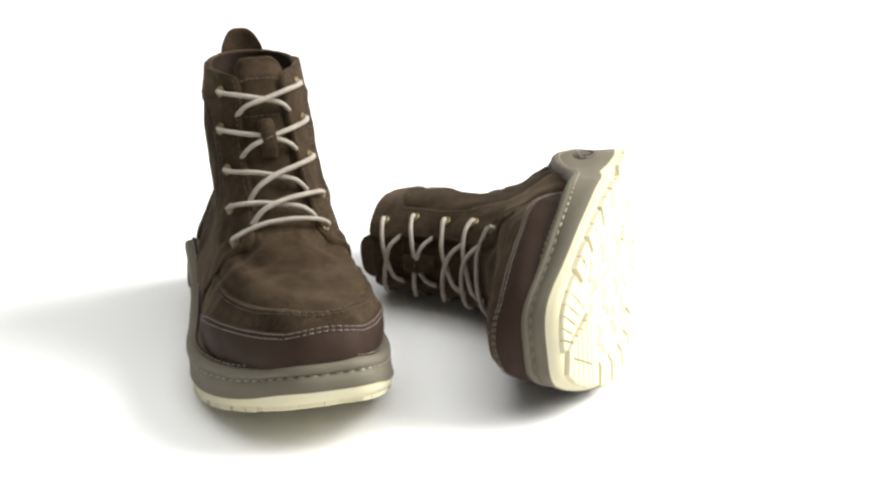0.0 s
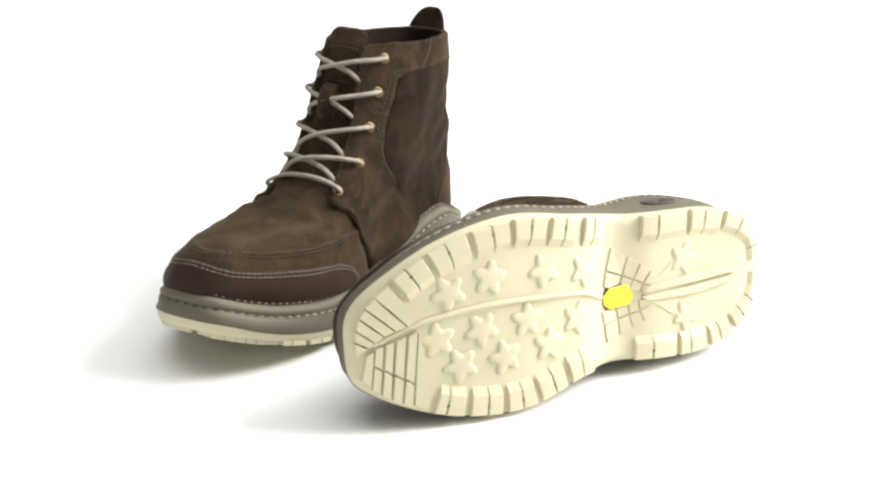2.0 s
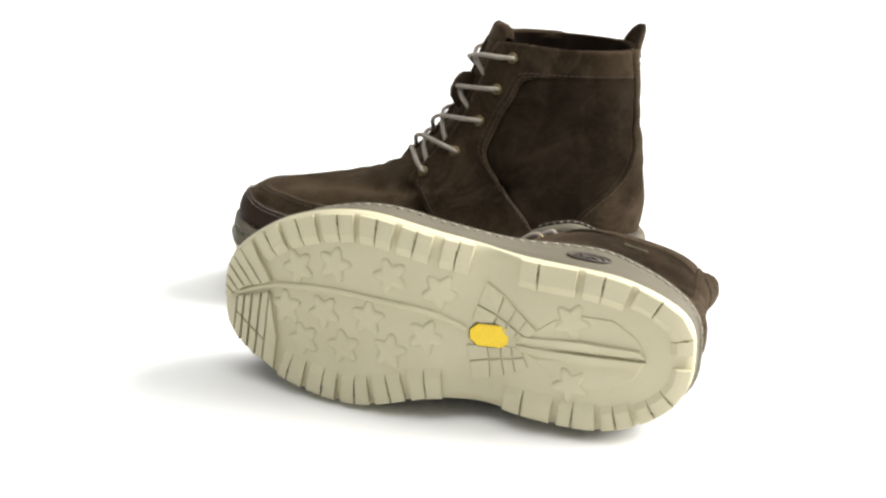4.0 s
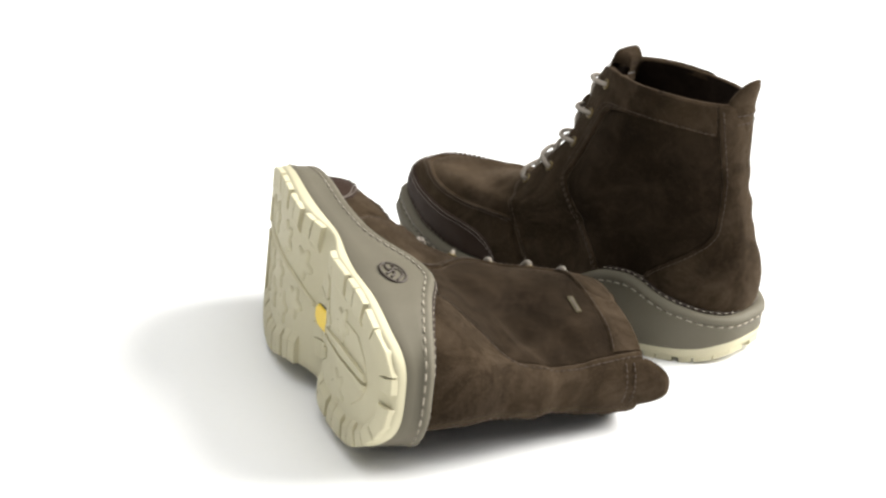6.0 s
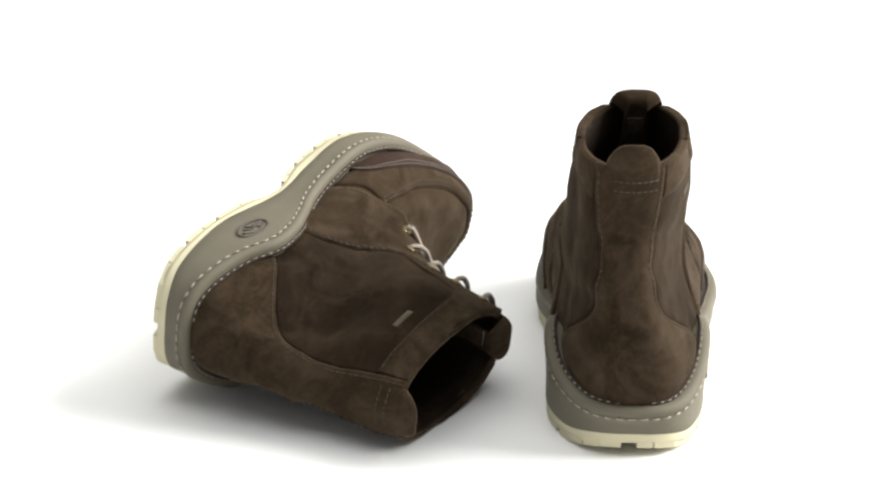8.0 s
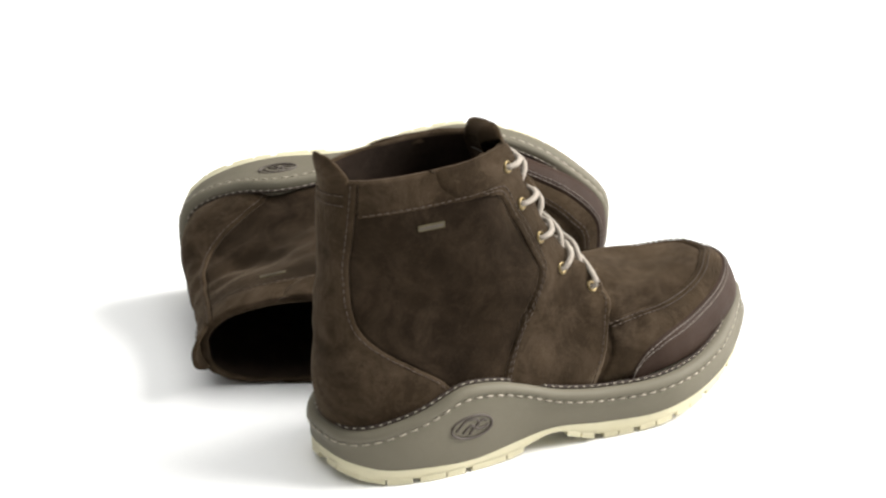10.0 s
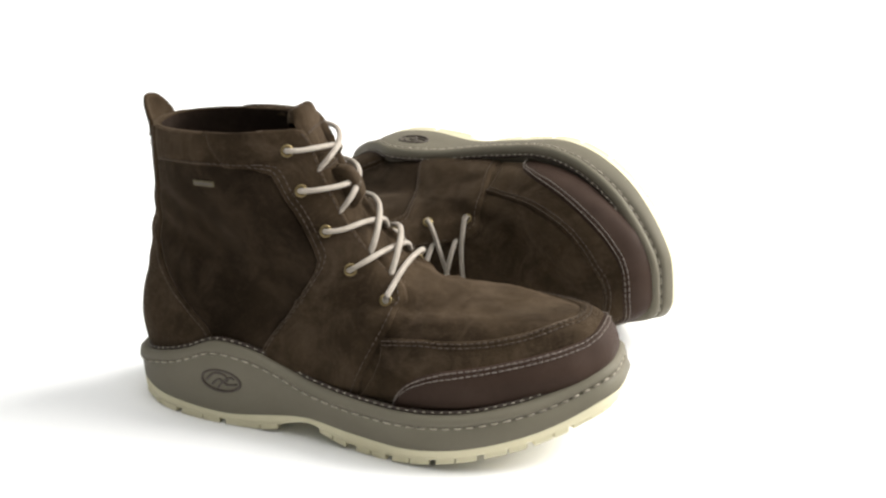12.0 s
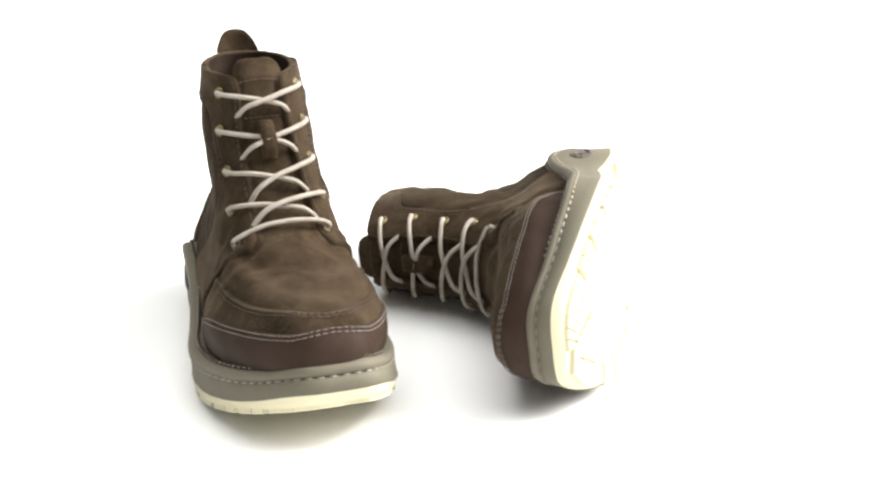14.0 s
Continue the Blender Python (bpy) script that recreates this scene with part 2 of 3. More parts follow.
def ring_mesh(sections):
    """Sections: a function of (turn, x) that gives (inset, z) pairs; a closed band round the outline."""
    verts, nv = [], 0
    for t in TURNS:
        x = rim(t).x
        pts = sections(x)
        nv = len(pts)
        for inset, z in pts:
            q = rim(t, inset)
            verts.append((q.x, q.y, z))
    faces = [(i * nv + j, ((i + 1) % len(TURNS)) * nv + j, ((i + 1) % len(TURNS)) * nv + (j + 1) % nv, i * nv + (j + 1) % nv)
             for i in range(len(TURNS)) for j in range(nv)]
    return verts, faces


def taper(x):
    """The wall of the midsole leans inwards round the toe."""
    return .0052 * min(max((x - .18) / .1, 0), 1)


def midsole_section(x):
    t, b, k = table(WELT, x), table(FOOT, x), taper(x)
    h = t - b
    return [(.018, b + .001), (.0020, b + .0003), (.0008, b + .002), (.0008 + .35 * k, b + h * .35), (.65 * k, b + h * .62), (k - .0004, t - .0066),
            (k - .0001, t - .0054), (k - .0011, t - .0042), (k - .0008, t - .0018), (k + .0008, t - .0002), (k + .0030, t + .0004),
            (k + .0066, t + .0002), (k + .0088, t - .0002), (k + .020, t - .0008)]


def plate(outline, top, bottom, soft=.0011):
    """A block: an outline of (x, y), from its top face z(x) down to its tread z(x), with eased edges."""
    n = len(outline)
    c = Vector((sum(p[0] for p in outline) / n, sum(p[1] for p in outline) / n, 0))
    size = sum((Vector((p[0], p[1], 0)) - c).length for p in outline) / n
    verts = []
    for k, (ease, z) in enumerate(((1.0, None), (1.0, .0012), (1.0 - .35 * min(.3, soft / size), .0004), (1.0 - min(.3, soft / size), 0.0))):
        for p in outline:
            q = c + (Vector((p[0], p[1], 0)) - c) * ease
            verts.append((q.x, q.y, top(p[0]) if z is None else bottom(p[0]) + z))
    faces = [(k * n + i, k * n + (i + 1) % n, (k + 1) * n + (i + 1) % n, (k + 1) * n + i) for k in range(3) for i in range(n)]
    faces += [tuple(range(n)), tuple(range(3 * n, 4 * n))]
    return verts, faces


def outsole(parent, side):
    base = lambda x: underside(x) + .0033
    verts = []
    for t in TURNS:
        x = rim(t).x
        b = table(FOOT, x) + .001
        e = .0012 * min(max((x - .13) / .05, 0), 1)
        q = rim(t, .0012)
        verts.append((q.x, q.y, b))
        q = rim(t, .0013 + e * .5)
        verts.append((q.x, q.y, (b + base(x)) / 2))
        for k in range(9):
            q2 = rim(t, .0016 + e)
            f = k / 8
            verts.append((q2.x + (max(min(q2.x, .26), .04) - q2.x) * f, q2.y * (1 - f) + .004 * f, base(q2.x + (max(min(q2.x, .26), .04) - q2.x) * f)))
    sole = part("outsole", verts, grid_faces(len(TURNS), 11, True), CREAM, parent, side, "cream rubber lugged outsole")
    lug = lambda outline, lift=0.0, soft=.0011: part("lug", *plate(outline, lambda x: base(x) + .002, lambda x: underside(x) + lift, soft), CREAM, sole, side, smooth=False)

    # blocks round the edge, slit across and parted by grooves: where each begins, its slits, where it ends
    steps, girth = even_turns(1440)
    marks = [rim(t, .010) for t in steps]
    skirt = lambda x: .0014 + .0012 * min(max((x - .13) / .05, 0), 1)

    def run_at(p):
        """How far round the outline, in metres, the point p lies."""
        return min(range(1440), key=lambda i: (marks[i].x - p[0]) ** 2 + (marks[i].y - p[1]) ** 2) * girth / 1440

    def turn_of(run):
        u = run / girth * 1440
        i = math.floor(u)
        a, b = steps[i % 1440], steps[(i + 1) % 1440]
        return a + ((b - a) % (2 * math.pi)) * (u - i)

    def block(begin, slits, end, deep):
        cuts = [run_at(p) for p in (begin, *slits, end)]
        cuts = [cuts[0] + (c - cuts[0] + girth / 2) % girth - girth / 2 for c in cuts]
        way = math.copysign(1, cuts[-1] - cuts[0])
        for k, (a, b) in enumerate(zip(cuts, cuts[1:])):
            a, b = a + way * (.0022 if k == 0 else .0005), b - way * (.0022 if k == len(cuts) - 2 else .0005)
            e, mid, dot, ease = skirt(rim(turn_of(a)).x), .4 * deep, way * .0009, way * .0006
            first, last = k == 0, k == len(cuts) - 2
            verts = []
            for col, run in enumerate((a, a, a + ease, (a + b) / 2, b - ease, b, b)):
                for row, inset in enumerate((e, e, e + .0006, mid - .0013, mid, mid + .0013, .72 * deep, deep)):
                    nick = 0 if row != 4 else dot if col < 2 and not first else -dot if col > 4 and not last else 0
                    q = rim(turn_of(run + nick), inset)
                    low = .0040 if col in (0, 6) or row == 0 else .0004 if col in (1, 5) or row == 1 else 0.0
                    verts.append((q.x, q.y, underside(q.x) + max(low, .0035 if row == 7 else .0002 if row == 6 else 0.0)))
            part("lug", verts, grid_faces(7, 8), CREAM, sole, side, smooth=False)

    outer = [(.2770, -.0300), (.257, -.041), (.2325, -.0485), (.2073, -.0515), (.183, -.049), (.159, -.041), (.1365, -.032)]
    cuts_outer = [(.2680, -.0345), (.246, -.0446), (.2194, -.0514), (.1953, -.0508), (.1712, -.0464), (.1475, -.034)]
    inner = [(.1500, .033), (.1735, .041), (.196, .047), (.2185, .0495), (.242, .0465), (.2615, .038)]
    cuts_inner = [(.1623, .036), (.1846, .0443), (.2071, .0479), (.2298, .049), (.254, .0422)]
    for edge_of, cuts in ((outer, cuts_outer), (inner, cuts_inner)):
        for a, m, b in zip(edge_of, cuts, edge_of[1:]):
            block(a, [m], b, .021)
    block((.1100, -.033), [(.0957, -.033)], (.0708, -.0335), .019)
    block((.0708, -.0335), [(.0575, -.0306)], (.042, -.0255), .019)
    block((.042, -.0255), [(.030, -.0158), (.0225, -.004)], (.0200, .0050), .015)
    block((.0200, .0090), [(.0245, .0215), (.029, .031)], (.037, .037), .014)
    block((.037, .037), [(.0466, .0423)], (.056, .045), .016)
    block((.056, .045), [(.0715, .047)], (.0825, .047), .017)
    block((.0825, .047), [(.1026, .044)], (.116, .040), .017)

    # toe: slanting bars on the outer half, upright bars on the inner half
    fence = [rim(i * 2 * math.pi / 360, .0029) for i in range(360)]

    def inside(p):
        hit = False
        for q, r in zip(fence, fence[1:] + fence[:1]):
            if (q.y > p.y) != (r.y > p.y) and p.x < q.x + (r.x - q.x) * (p.y - q.y) / (r.y - q.y):
                hit = not hit
        return hit

    def to_edge(foot, tip):
        foot, tip = Vector((*foot, 0)), Vector((*tip, 0))
        f = 1.6
        while f > .3 and not inside(foot.lerp(tip, f)):
            f -= .02
        return foot, foot.lerp(tip, f)

    def shrunk(pts, gap):
        c = sum(pts, Vector()) / len(pts)
        return [(p + (c - p).normalized() * min(gap, (c - p).length * .4))[:2] for p in pts]

    slant = [((.2672, -.0118), (.2840, -.0370)), ((.2740, -.0082), (.2925, -.0300)), ((.2810, -.0065), (.2985, -.0245)), ((.2875, -.0043), (.3020, -.0185)),
             ((.2925, -.0010), (.3045, -.0115)), ((.2970, .0015), (.3055, -.0045)), ((.2990, .0034), (.3060, .0060))]
    for (fa, ta), (fb, tb) in zip(slant, slant[1:]):
        (fa, ta), (fb, tb) = to_edge(fa, ta), to_edge(fb, tb)
        lug(shrunk([fa, fa.lerp(ta, .5), ta, tb, fb.lerp(tb, .5), fb], .0006), 0.0, .0006)
    bars = [((.2985, .0048), (.3020, .0200)), ((.2940, .0022), (.2975, .0275)), ((.2880, .0010), (.2925, .0340)), ((.2820, -.0008), (.2870, .0390)),
            ((.2749, -.0030), (.2810, .0423)), ((.2685, -.0055), (.2748, .0451)), ((.2625, .0240), (.2660, .0455))]
    for k, ((fa, ta), (fb, tb)) in enumerate(zip(bars, bars[1:])):
        (fa, ta), (fb, tb) = to_edge(fa, ta), to_edge(fb, tb)
        if 0 < k < 5:
            ca, cb = (fa.lerp(ta, min(max((.0119 + (.2948 - fa.x) * .58 - fa.y) / (ta.y - fa.y), .1), .9)), fb.lerp(tb, min(max((.0119 + (.2948 - fb.x) * .58 - fb.y) / (tb.y - fb.y), .1), .9)))
            step = Vector((0, .0004, 0))
            across = Vector((.0007, 0, 0))
            lug([p[:2] for p in (fa - across, ca - across - step, cb + across - step, fb + across)], 0.0, .0006)
            lug([p[:2] for p in (ca - across + step, ta - across, tb + across, cb + across + step)], 0.0, .0006)
        else:
            lug(shrunk([fa, ta, tb, fb], .0009), 0.0, .0006)

    # soft star-shaped studs
    studs = [(.2484, -.0246, 10), (.2226, -.0298, 40), (.1858, -.0275, 75), (.1551, -.0208, 20), (.2570, .0029, 60), (.2297, .0011, 15), (.1996, .0005, 50), (.1631, .008, 30),
             (.244, .0212, 5), (.2158, .0213, 65), (.1852, .0195, 45), (.0745, -.0114, 30), (.0735, .0272, 10)]
    for x, y, turn in studs:
        rings = []
        for r0, r1, z in ((.0114, .0018, .0024), (.0098, .0026, .0009), (.0086, .0026, .0002), (.0062, .0018, 0.0)):
            for k in range(30):
                t = 2 * math.pi * k / 30
                r = r0 * .9 + r1 * math.cos(5 * t)
                px, py = x + r * math.cos(t + radians(turn)), y + r * math.sin(t + radians(turn))
                rings.append((px, py, underside(px) + .0018 + z))
        faces = [(j * 30 + k, j * 30 + (k + 1) % 30, (j + 1) * 30 + (k + 1) % 30, (j + 1) * 30 + k) for j in range(3) for k in range(30)]
        part("lug", rings, faces + [tuple(range(30)), tuple(range(90, 120))], CREAM, sole, side)
    # low heel pads on both sides of the centre groove, parted by it
    for sgn in (1, -1):
        pad = [(.030, .0072 + sgn * .0017), (.108, .0062 + sgn * .0015), (.098, .0062 + sgn * .008), (.086, .0066 + sgn * .017), (.070, .0070 + sgn * .0225), (.050, .0070 + sgn * .0215), (.036, .0070 + sgn * .012)]
        lug(pad, .0025, .0010)
    for sgn in (1, -1):
        lip = [(.030, .0074 + sgn * .0010), (.070, .0068 + sgn * .0012), (.108, .0062 + sgn * .0012), (.106, .0062 + sgn * .0045), (.070, .0068 + sgn * .0065), (.033, .0074 + sgn * .0050)]
        lug(lip, .0006, .0018)
    # fans of small bricks on both sides of the badge
    fans = [([(.1365, -.0040), (.1235, .0002), (.1165, .0025), (.1095, .0043), (.1035, .0055)], [(.1333, -.0139), (.1203, -.0083), (.1132, -.0046), (.1070, -.0010), (.1004, .0024)],
             [(.1277, -.0284), (.1160, -.0210), (.1080, -.0148), (.1010, -.0090), (.0940, -.0030)]),
            ([(.1390, .0110), (.1260, .0105), (.1175, .0098), (.1105, .0090), (.1035, .0085)], [(.1369, .0211), (.1245, .0194), (.1166, .0175), (.1096, .0162), (.1023, .0136)],
             [(.1346, .0336), (.1235, .0310), (.1144, .0279), (.1070, .0245), (.0990, .0200)])]
    for lines in fans:
        for near, far in zip(lines, lines[1:]):
            for k in range(4):
                lug(shrunk([Vector((*p, 0)) for p in (near[k], far[k], far[k + 1], near[k + 1])], .0006), .0021, .0005)
    # ridge under the ball
    ridge = [Vector((x, y, underside(x) + .0028)) for x, y in ((.294, .0005), (.267, -.0093), (.228, -.0133), (.189, -.0111), (.159, -.0070), (.139, .0015))]
    part("tread_ridge", *tube(smooth_path([tuple(p) for p in ridge], 24), .0017, 8), CREAM, sole, side)
    # badge
    octagon = [(.1240 + .0132 * u, .0045 + .0070 * v) for u, v in ((1, .4), (.6, 1), (-.6, 1), (-1, .4), (-1, -.4), (-.6, -1), (.6, -1), (1, -.4))]
    rim_pts = [(.1240 + (x - .1240) * 1.06, .0045 + (y - .0045) * 1.09) for x, y in octagon]
    part("badge_rim", *plate(rim_pts, lambda x: base(.124) + .002, lambda x: underside(.124) + .0010), EMBLEM, sole, side, "dark rim of the badge", smooth=False)
    part("badge", *plate(octagon, lambda x: base(.124) + .002, lambda x: underside(.124) + .0004), YELLOW, sole, side, "yellow eight-sided maker's badge", smooth=False)
    return sole


# ---- the curves of the panels: (turn, level), inner side positive ----
def dense(points, n=24):
    """A curve of (turn, level) that is smooth in side view."""
    return [level(*along(points, i / n)) for i in range(n + 1)]


EYE_FRONT = [(.66, 1.0), (.50, .982), (.44, .945), (.44, .87), (.47, .76), (.48, .64), (.56, .57), (.76, .515)] + dense([(.1780, .0815), (.1725, .069), (.164, .051), (.156, .030)], 8)
EYE_SEAM = [(.58, .97), (.51, .93), (.52, .86), (.545, .75), (.555, .64), (.63, .58), (.83, .525)] + dense([(.1738, .0805), (.1685, .068), (.160, .050), (.152, .030)], 8)
EYE_BACK_SIDE = [(.058, .178), (.062, .1640), (.072, .1582), (.0860, .1588), (.0975, .1575), (.1027, .1525), (.108, .143), (.1155, .132), (.1225, .1185), (.1275, .108), (.1265, .1), (.1205, .089), (.112, .0745), (.098, .054), (.086, .028)]
EYE_BACK = dense(EYE_BACK_SIDE, 40)
HEEL_SIDE = [(.076, .030), (.062, .0535), (.047, .0645), (.0335, .0735), (.0245, .082), (.0190, .094), (.0185, .118), (.0195, .140), (.0210, .158), (.0225, .1735)]
HEEL = dense(HEEL_SIDE, 24)
MOC_SIDE = [(.170, .068), (.19, .070), (.21, .0705), (.232, .0725), (.25, .0752), (.268, .079)]
CAP_SIDE = [(.181, .028), (.1835, .040), (.191, .0495), (.206, .0560), (.229, .0600), (.25, .0640), (.27, .0680), (.283, .0715)]


def over_toe(points, mid):
    half = dense(points, 14)
    return [(-p, s) for p, s in half] + [(0.0, mid)] + [(p, s) for p, s in reversed(half)]


MOC, TOE = over_toe(MOC_SIDE, .275), over_toe(CAP_SIDE, .212)
EYELETS = [((.1082, .1690), (.1062, .1706)), ((.1172, .1467), (.1175, .1489)), ((.1313, .1233), (.1304, .1271)), ((.1467, .1016), (.1482, .1058)), ((.1684, .0847), (.1706, .0916))]


def boot(side, label):
    FOLDS[:] = [] if side > 0 else [(.012, .085, .066, .122, .0040, .011), (.022, .122, .060, .100, .0024, .009),
                                    (.105, .060, .135, .100, .0025, .009)]
    base = new("boot")
    base.empty_display_size = 0.05
    tagged(base, label, "boot", "pair of boots")

    # the upper
    verts, levels, nphi = [], 44, 168
    for i in range(nphi):
        phi = 2 * math.pi * i / nphi
        for j in range(levels + 1):
            verts.append(hide(phi, j / levels, -throat(phi, j / levels)))
        verts.append(hide(phi, 1.006, -.0008))
        verts.append(hide(phi, 1.004, -.0028))
        verts.append(hide(phi, .97, -.0034))
    part("upper", verts, grid_faces(nphi, levels + 4, True), SUEDE, base, side, "brown suede upper with brushed nap")
    verts = []
    for i in range(nphi // 2):
        phi = 4 * math.pi * i / nphi
        for j in range(20):
            verts.append(skin(phi, 1.0 - .032 * j) - normal_at(phi, 1.0 - .032 * j) * (.0032 + .0004 * min(j, 4)))
        verts.append(Vector((.12, .004, .058)))
    part("lining", verts, grid_faces(nphi // 2, 21, True), LINING, base, side, "dark brown lining inside the shaft")

    # panels
    def low_edge(a, b, s=.0):
        return [(a + (b - a) * i / 8, s) for i in range(9)]
    moc9 = [tuple(along(MOC, i / 32)) for i in range(33)]
    part("side_wall", *patch(low_edge(-1.56, 1.56, .02), moc9, 120, 14, .0016), SUEDE, base, side, "raised suede wall round the toe")
    part("toe_cap", *patch(low_edge(-1.44, 1.44, .02), TOE, 130, 14, .0028), CAP, base, side, "smooth dark leather toe cap")
    for sgn in (1, -1):
        f = [(p * sgn, s) for p, s in EYE_FRONT]
        b = [(p * sgn, s) for p, s in EYE_BACK]
        q1 = [tuple(along(b, .14 + .86 * i / 12)) for i in range(13)]
        part("quarter", *patch(q1, [(p * sgn, s) for p, s in reversed([tuple(along(HEEL, .87 * i / 12)) for i in range(13)])], 72, 40, .0013, -.0015), DARK_SHADED_SUEDE, base, side, "darker suede side panel")
        stay = part("eyestay", *patch(f, b, 80, 18, .0027), SUEDE, base, side, "suede lace panel")
        ends = [(1.30 * sgn, .874), (1.5 * sgn, .876), (2.0 * sgn, .876), (2.50 * sgn, .868)]
        tops = [(1.30 * sgn, 1.0), (1.5 * sgn, 1.0), (2.0 * sgn, 1.0), (2.51 * sgn, 1.0)]
        part("collar_band", *patch(ends, tops, 60, 12, .0019), SUEDE, base, side, "suede band round the collar")
        for d in (.0020, .0046):
            row = [(p * sgn, s) for p, s in dense([(x + d, z + .6 * d) for x, z in EYE_BACK_SIDE[3:]], 40)]
            part("seam", *dashes(seam_path(row, .0030), .0026, .0012, .0003), SEAM, stay, side, kind="stuff")
        part("seam", *dashes(seam_path([(p * sgn, s) for p, s in EYE_SEAM], .0028), .0026, .0012, .0003), SEAM, stay, side, kind="stuff")
        part("seam", *dashes(seam_path(shift(ends, 0, .012), .0026), .0026, .0012, .0003), SEAM, base, side, kind="stuff")
        h = [(p * sgn, s) for p, s in dense([(x - .0024, z - .0010) for x, z in HEEL_SIDE], 24)]
        part("seam", *dashes(seam_path(h, .0026), .0026, .0012, .0003), SEAM, base, side, kind="stuff")
    part("heel_counter", *patch(HEEL, [(2 * math.pi - p, s) for p, s in HEEL], 70, 36, .0023), SUEDE, base, side, "suede heel counter and back strap")
    for d in (-.012, -.026):
        part("seam", *dashes(seam_path(shift(moc9, 0, d), .0021, 700), .0026, .0010, .00034), SEAM, base, side, kind="stuff")
    for d in (-.009, -.021):
        part("seam", *dashes(seam_path(shift(TOE, 0, d), .0032, 700), .0028, .0007, .00036), CAP_THREAD, base, side, kind="stuff")

    # tongue with its keeper loop
    verts = []
    nu, nv = 24, 14
    rise = (Vector((*along(FRONT, 1.0), 0)) - Vector((*along(FRONT, .93), 0))).normalized()
    for layer in (0.0006, -.0125):
        for i in range(nu + 1):
            phi = -.62 + 1.24 * i / nu
            tall = (.0125 if side > 0 else .0100) * max(1 - abs(phi / .64) ** 3.5, 0) ** .5
            for j in range(nv + 1):
                s = .80 + .2 * min(j / 8, 1)
                up = max((j - 8) / 6, 0) * tall
                verts.append(skin(phi, s) + normal_at(phi, s) * (layer - throat(phi, s) + (0 if j < nv - 1 else (-.0006 if j < nv else -.0028) if layer > 0 else (.0008 if j < nv else .0030))) + Vector((rise.x, 0, rise.y)) * up)
    n1 = (nu + 1) * (nv + 1)
    faces = grid_faces(nu + 1, nv + 1) + grid_faces(nu + 1, nv + 1, start=n1)
    edge = [i * (nv + 1) + nv for i in range(nu + 1)]
    faces += [(a, b, b + n1, a + n1) for a, b in zip(edge, edge[1:])]
    tongue = part("tongue", verts, faces, SUEDE, base, side, "padded suede tongue")
    part("seam", *dashes(seam_path([(-.4, .965), (-.2, .975), (0, .98), (.2, .975), (.4, .965)], .0014, 120), .0022, .0010, .0004), SEAM, tongue, side, kind="stuff")
    part("seam", *dashes(seam_path([(-.36, .852), (0, .854), (.36, .852)], -.0012, 120), .0022, .0010, .0004), SEAM, tongue, side, kind="stuff")
    loop = []
    for i in range(9):
        for phi in (-.062, -.056, 0, .056, .062):
            s = .752 + .092 * i / 8
            lift = .0010 + .0078 * math.sin(math.pi * i / 8) ** .4
            loop.append(skin(phi, s) + normal_at(phi, s) * (lift if abs(phi) < .060 else -.0020))
    part("lace_keeper", loop, grid_faces(9, 5), SUEDE, tongue, side, "suede loop that keeps the laces")
    lab = []
    for i in range(5):
        for j in range(5):
            phi, s = -.10 + .5 * i / 4, .90 + .09 * j / 4
            lab.append(skin(phi, s) - normal_at(phi, s) * .0131)
    size_label = part("size_label", lab, grid_faces(5, 5), LABEL, tongue, side, "pale printed label sewn inside the tongue")
    for j in range(4):
        bar = []
        for i in range(4):
            for k in range(2):
                phi, s = -.04 + .36 * i / 3, .912 + .018 * j + .006 * k
                bar.append(skin(phi, s) - normal_at(phi, s) * .0135)
        part("print_line", bar, grid_faces(4, 2), PRINT, size_label, side)

    # eyelets and laces
    places = []
    for row in EYELETS:
        pair = []
        for sgn, (x, z) in ((-1, row[0]), (1, row[1])):
            phi, s = level(x, z)
            p, n = hide(sgn * phi, s, .0028), normal_at(sgn * phi, s)
            a = n.orthogonal().normalized()
            b = n.cross(a)
            verts, m, k = [], 20, 8
            for i in range(m):
                t = 2 * math.pi * i / m
                d = a * math.cos(t) + b * math.sin(t)
                for j in range(k):
                    w = 2 * math.pi * j / k
                    verts.append(p + d * (.0029 + .0009 * math.cos(w)) + n * (.0007 * math.sin(w) + .0004))
            part("eyelet", verts, [(i * k + j, ((i + 1) % m) * k + j, ((i + 1) % m) * k + (j + 1) % k, i * k + (j + 1) % k) for i in range(m) for j in range(k)],
                 BRASS, base, side, "small brass eyelet")
            pair.append((p, n, phi, s))
        places.append(pair)
    rng = random.Random(5)
    for i in range(4):
        for k, sgn in ((0, -1), (1, 1)):
            p, n, phi, s = places[i][k]
            q, m, phi2, s2 = places[i + 1][1 - k]
            s3 = s2 + (s - s2) * (.34 if i < 3 else .72)
            end = hide(-sgn * (.56 if i < 3 else .60), s3, .0010)
            lift = .0040 if k else .0008
            mids = []
            for f in (.2, .4, .6, .8):
                c = p.lerp(end, f)
                ph = sgn * phi * (1 - f) - sgn * .56 * f
                floor_pt = skin(ph, s + (s3 - s) * f) + normal_at(ph, s + (s3 - s) * f) * (.0032 + lift * math.sin(math.pi * f) + (0.0022 if f < .3 else 0))
                out = normal_at(ph, s + (s3 - s) * f)
                gap = (floor_pt - c).dot(out)
                mids.append(tuple(c + out * max(gap, 0) + Vector((0, 0, rng.uniform(-.0005, .0005)))))
            path = [tuple(p - n * .003), tuple(p + n * .0022)] + mids + [tuple(end)]
            part("lace", *tube(smooth_path(path, 30), .0018, 8, .85), LACE, base, side, "round pale grey lace")
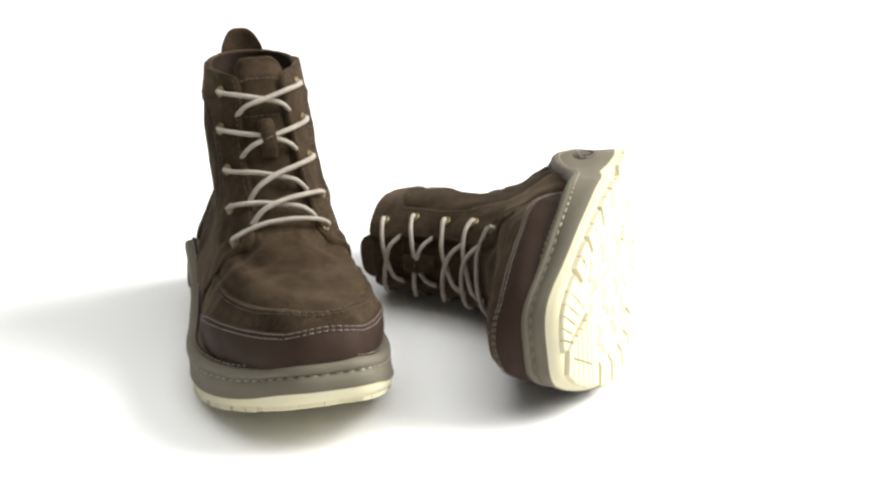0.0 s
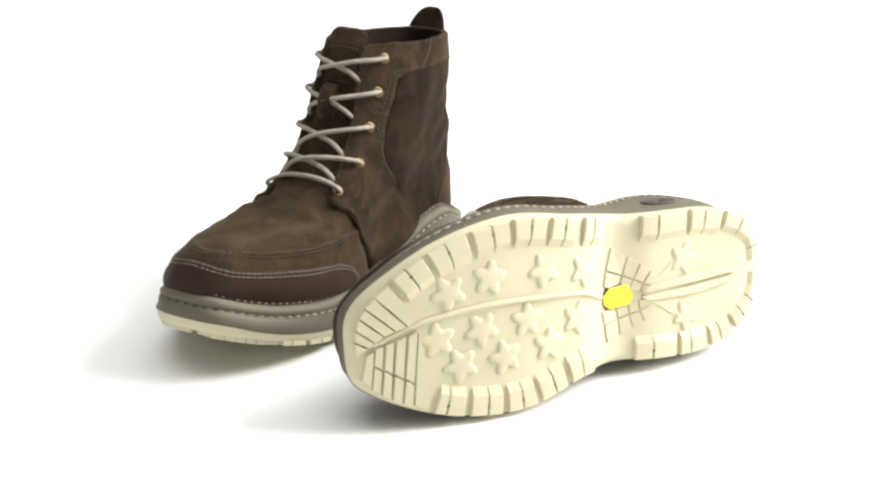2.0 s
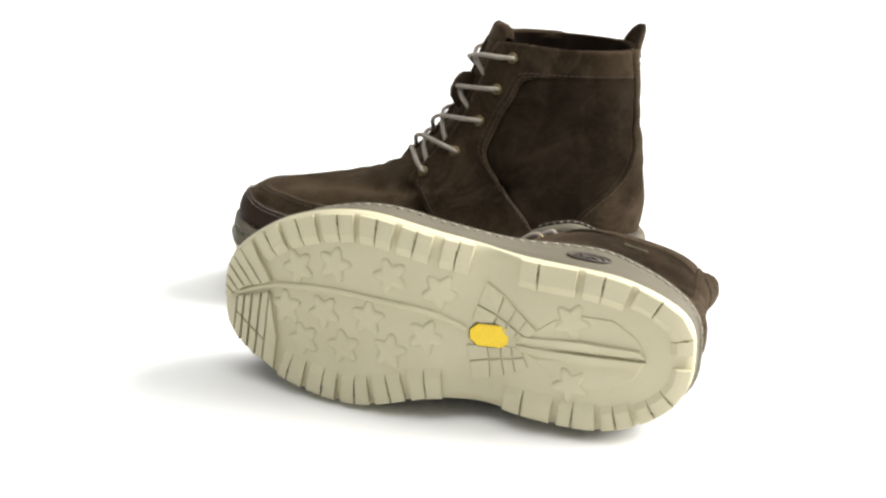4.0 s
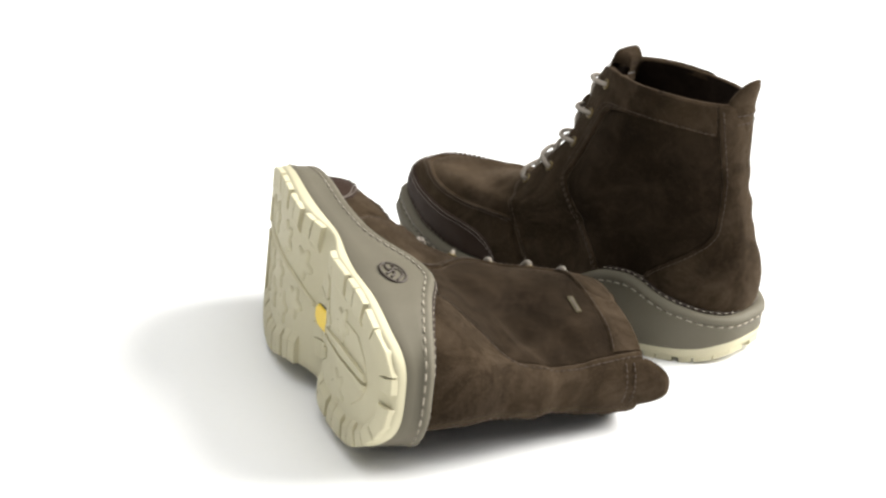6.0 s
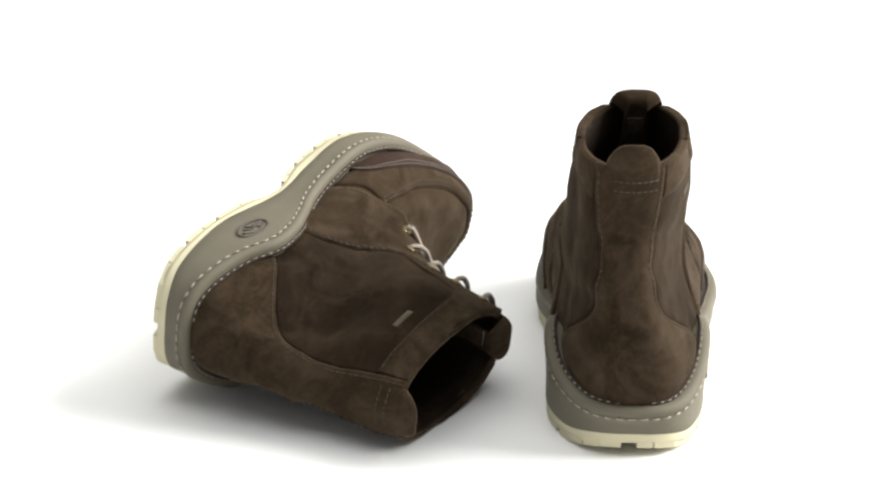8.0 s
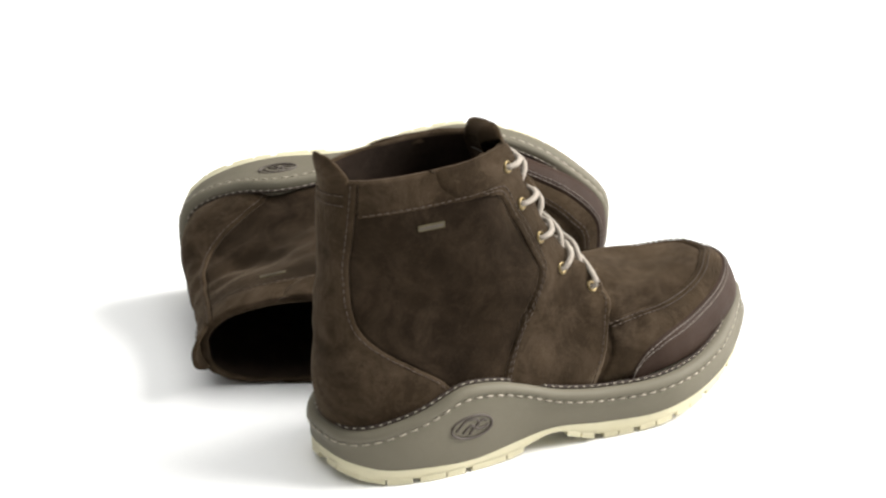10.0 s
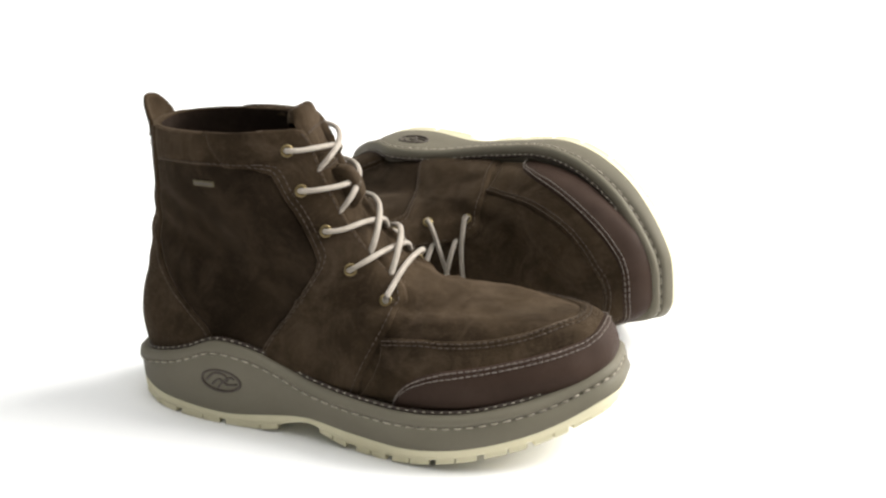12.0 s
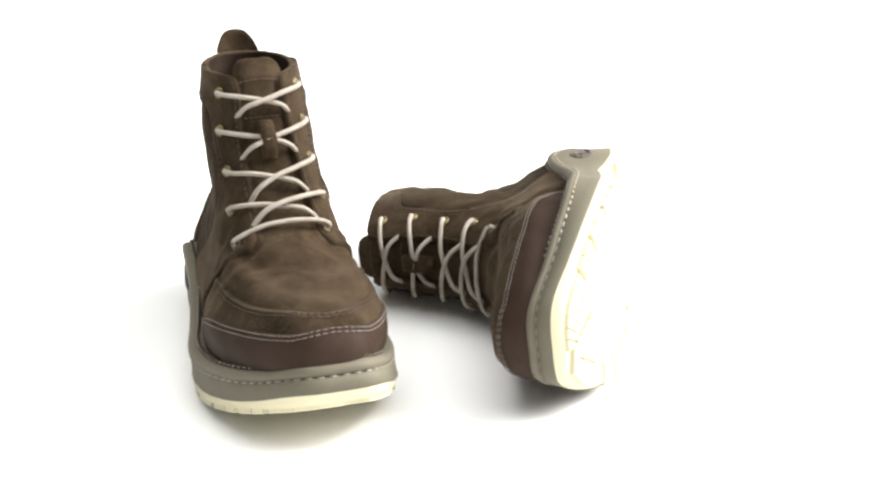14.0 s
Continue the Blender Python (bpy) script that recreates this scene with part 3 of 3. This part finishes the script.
    (p, n, phi, s), (q, m, phi2, s2) = places[4]
    mids = []
    for f in (.15, .35, .5, .65, .85):
        ph = -phi * (1 - f) + phi2 * f
        sl = s + (s2 - s) * f
        c, out = p.lerp(q, f), normal_at(ph, sl)
        gap = (skin(ph, sl) + out * .0062 - c).dot(out)
        mids.append(tuple(c + out * max(gap, .0012 * math.sin(math.pi * f))))
    path = [tuple(p - n * .003), tuple(p + n * .0042)] + mids + [tuple(q + m * .0034), tuple(q - m * .003)]
    part("lace", *tube(smooth_path(path, 34), .0018, 8, .85), LACE, base, side, "round pale grey lace")

    # pull tab at the back
    verts, nu, nv = [], 14, 10
    for layer in (0, 1):
        for i in range(nu + 1):
            y = -1 + 2 * i / nu
            top = .1875 - .012 * abs(y) ** 3.2
            for j in range(nv + 1):
                z = .152 + (top - .152) * j / nv
                x = .0128 + .0060 * y * y - .24 * max(z - .170, 0) - (.0030 if layer else 0) * (1 if j < nv else .6) + (.0010 if z < .165 else 0)
                verts.append((x, .0105 + .0145 * y, z))
    n1 = (nu + 1) * (nv + 1)
    faces = grid_faces(nu + 1, nv + 1) + grid_faces(nu + 1, nv + 1, start=n1)
    loop = [i * (nv + 1) + nv for i in range(nu + 1)]
    walls = [loop, list(range(nv + 1)), list(range(nu * (nv + 1), n1))]
    for w in walls:
        faces += [(a, b, b + n1, a + n1) for a, b in zip(w, w[1:])]
    tab = part("pull_tab", verts, faces, SUEDE, base, side, "rounded suede pull tab")
    for z in (.160, .1655):
        row = [(.0128 + .0060 * (y / 12) ** 2 - .0033, .0105 + .0145 * y / 12, z) for y in range(-11, 12)]
        part("seam", *dashes(smooth_path(row, 90), .0022, .0010, .00035), SEAM, tab, side, kind="stuff")

    # woven tag below the collar band
    phi, s = level(.0580, .1462)
    p, n = hide(-phi, s, .0012), normal_at(-phi, s)
    u = (hide(-level(.0660, .1468)[0], level(.0660, .1468)[1], .0012) - p).normalized()
    v = n.cross(u)
    tag = [(p + u * (.0076 * i) + v * (.0017 * j) + n * k) for k in (-.001, .0007) for i, j in ((-1, -1), (1, -1), (1, 1), (-1, 1))]
    box = [(0, 1, 2, 3), (4, 5, 6, 7), (0, 1, 5, 4), (1, 2, 6, 5), (2, 3, 7, 6), (3, 0, 4, 7)]
    tag_ob = part("side_tag", tag, box, TAG, base, side, "small bronze-coloured tag", smooth=False)
    bar = [(p + u * (.0066 * i) + v * (.0006 * j) + n * k) for k in (0, .0010) for i, j in ((-1, -1), (1, -1), (1, 1), (-1, 1))]
    part("print_line", bar, box, EMBLEM, tag_ob, side, smooth=False)

    # midsole, its stitching and emblem
    mid = part("midsole", *ring_mesh(midsole_section), RUBBER, base, side, "taupe rubber midsole with a wavy welt")
    def loop_path(inset, up, n=2600):
        out = []
        for t in even_turns(400)[0]:
            q = rim(t, inset + taper(rim(t).x))
            out.append((q.x, q.y, table(WELT, rim(t).x) + up))
        return smooth_path(out + out[:1], n)
    part("welt_stitching", *dashes(loop_path(-.0007, -.0060), .0040, .0028, .00052), THREAD, mid, side, "pale stitching round the welt", kind="stuff")
    part("welt_cord", *tube(loop_path(.0054, .0012, 420), .0012, 6), CORD, mid, side, "dark cord where upper and welt meet")
    part("welt_cord_stitching", *dashes(loop_path(.0046, .0016), .0020, .0030, .0004), THREAD, mid, side, "pale stitches over the dark cord", kind="stuff")
    def wall_at(x, z):
        best = min((rim(-i * math.pi / 720) for i in range(300, 720)), key=lambda q: abs(q.x - x))
        return Vector((x, best.y - .0002 + .0004, z))
    ring = [tuple(wall_at(.0708 + .0128 * math.cos(t), .0300 + .0068 * math.sin(t))) for t in [2 * math.pi * i / 40 for i in range(41)]]
    emblem = part("emblem", *tube(ring, .0009, 6), EMBLEM, mid, side, "dark oval emblem on the midsole")
    for a, b, c, d in (((-.010, -.001), (-.004, .0045), (.003, .004), (.004, .0)), ((-.006, -.003), (-.001, .001), (.004, -.002), (.0105, -.001)), ((-.002, -.0045), (.001, -.001), (.006, .003), (.009, .002))):
        strokes = [tuple(wall_at(.0708 + q[0], .0300 + q[1])) for q in (a, b, c, d)]
        part("emblem_stroke", *tube(smooth_path(strokes, 14), .0008, 6), EMBLEM, emblem, side)

    outsole(base, side)
    return base


standing = boot(1, "brown suede lace-up boot standing upright on its sole")
lying = boot(-1, "brown suede lace-up boot lying on its inner side, sole outward")
STAND = pose(-0.16225, 0.1231, -.0008, 0, 0, -72)
LIE = Matrix([(-0.1318, -0.1181, -0.9842, 0.1394), (-0.9913, 0.0133, 0.1311, 0.1618), (-0.0024, 0.9929, -0.1188, 0.0606), (0, 0, 0, 1)])
SPIN = [(0, 0), (0.5, -12.2), (1, -23.9), (1.5, -35.17), (2, -47.62), (2.5, -59.86), (3, -72.76), (3.5, -85.29), (4, -97.81), (4.5, -110.34), (5, -122.86), (5.5, -135.39), (6, -149.32), (6.5, -162.2), (7, -174.71), (7.5, -186.87), (8, -200.11), (8.5, -213.35), (9, -226.58), (9.5, -239.82), (10, -253.06), (10.5, -265.64), (11, -278.58), (11.5, -291.3), (12, -303.78), (12.5, -317.79), (13, -331.24), (13.5, -344.98), (14, -358.59)]


def motions():
    """Both boots ride round on the turning table."""
    for thing, start in ((standing, STAND), (lying, LIE)):
        walk(thing, [(t, pose(0, 0, 0, 0, 0, a) @ start) for t, a in SPIN])


motions()
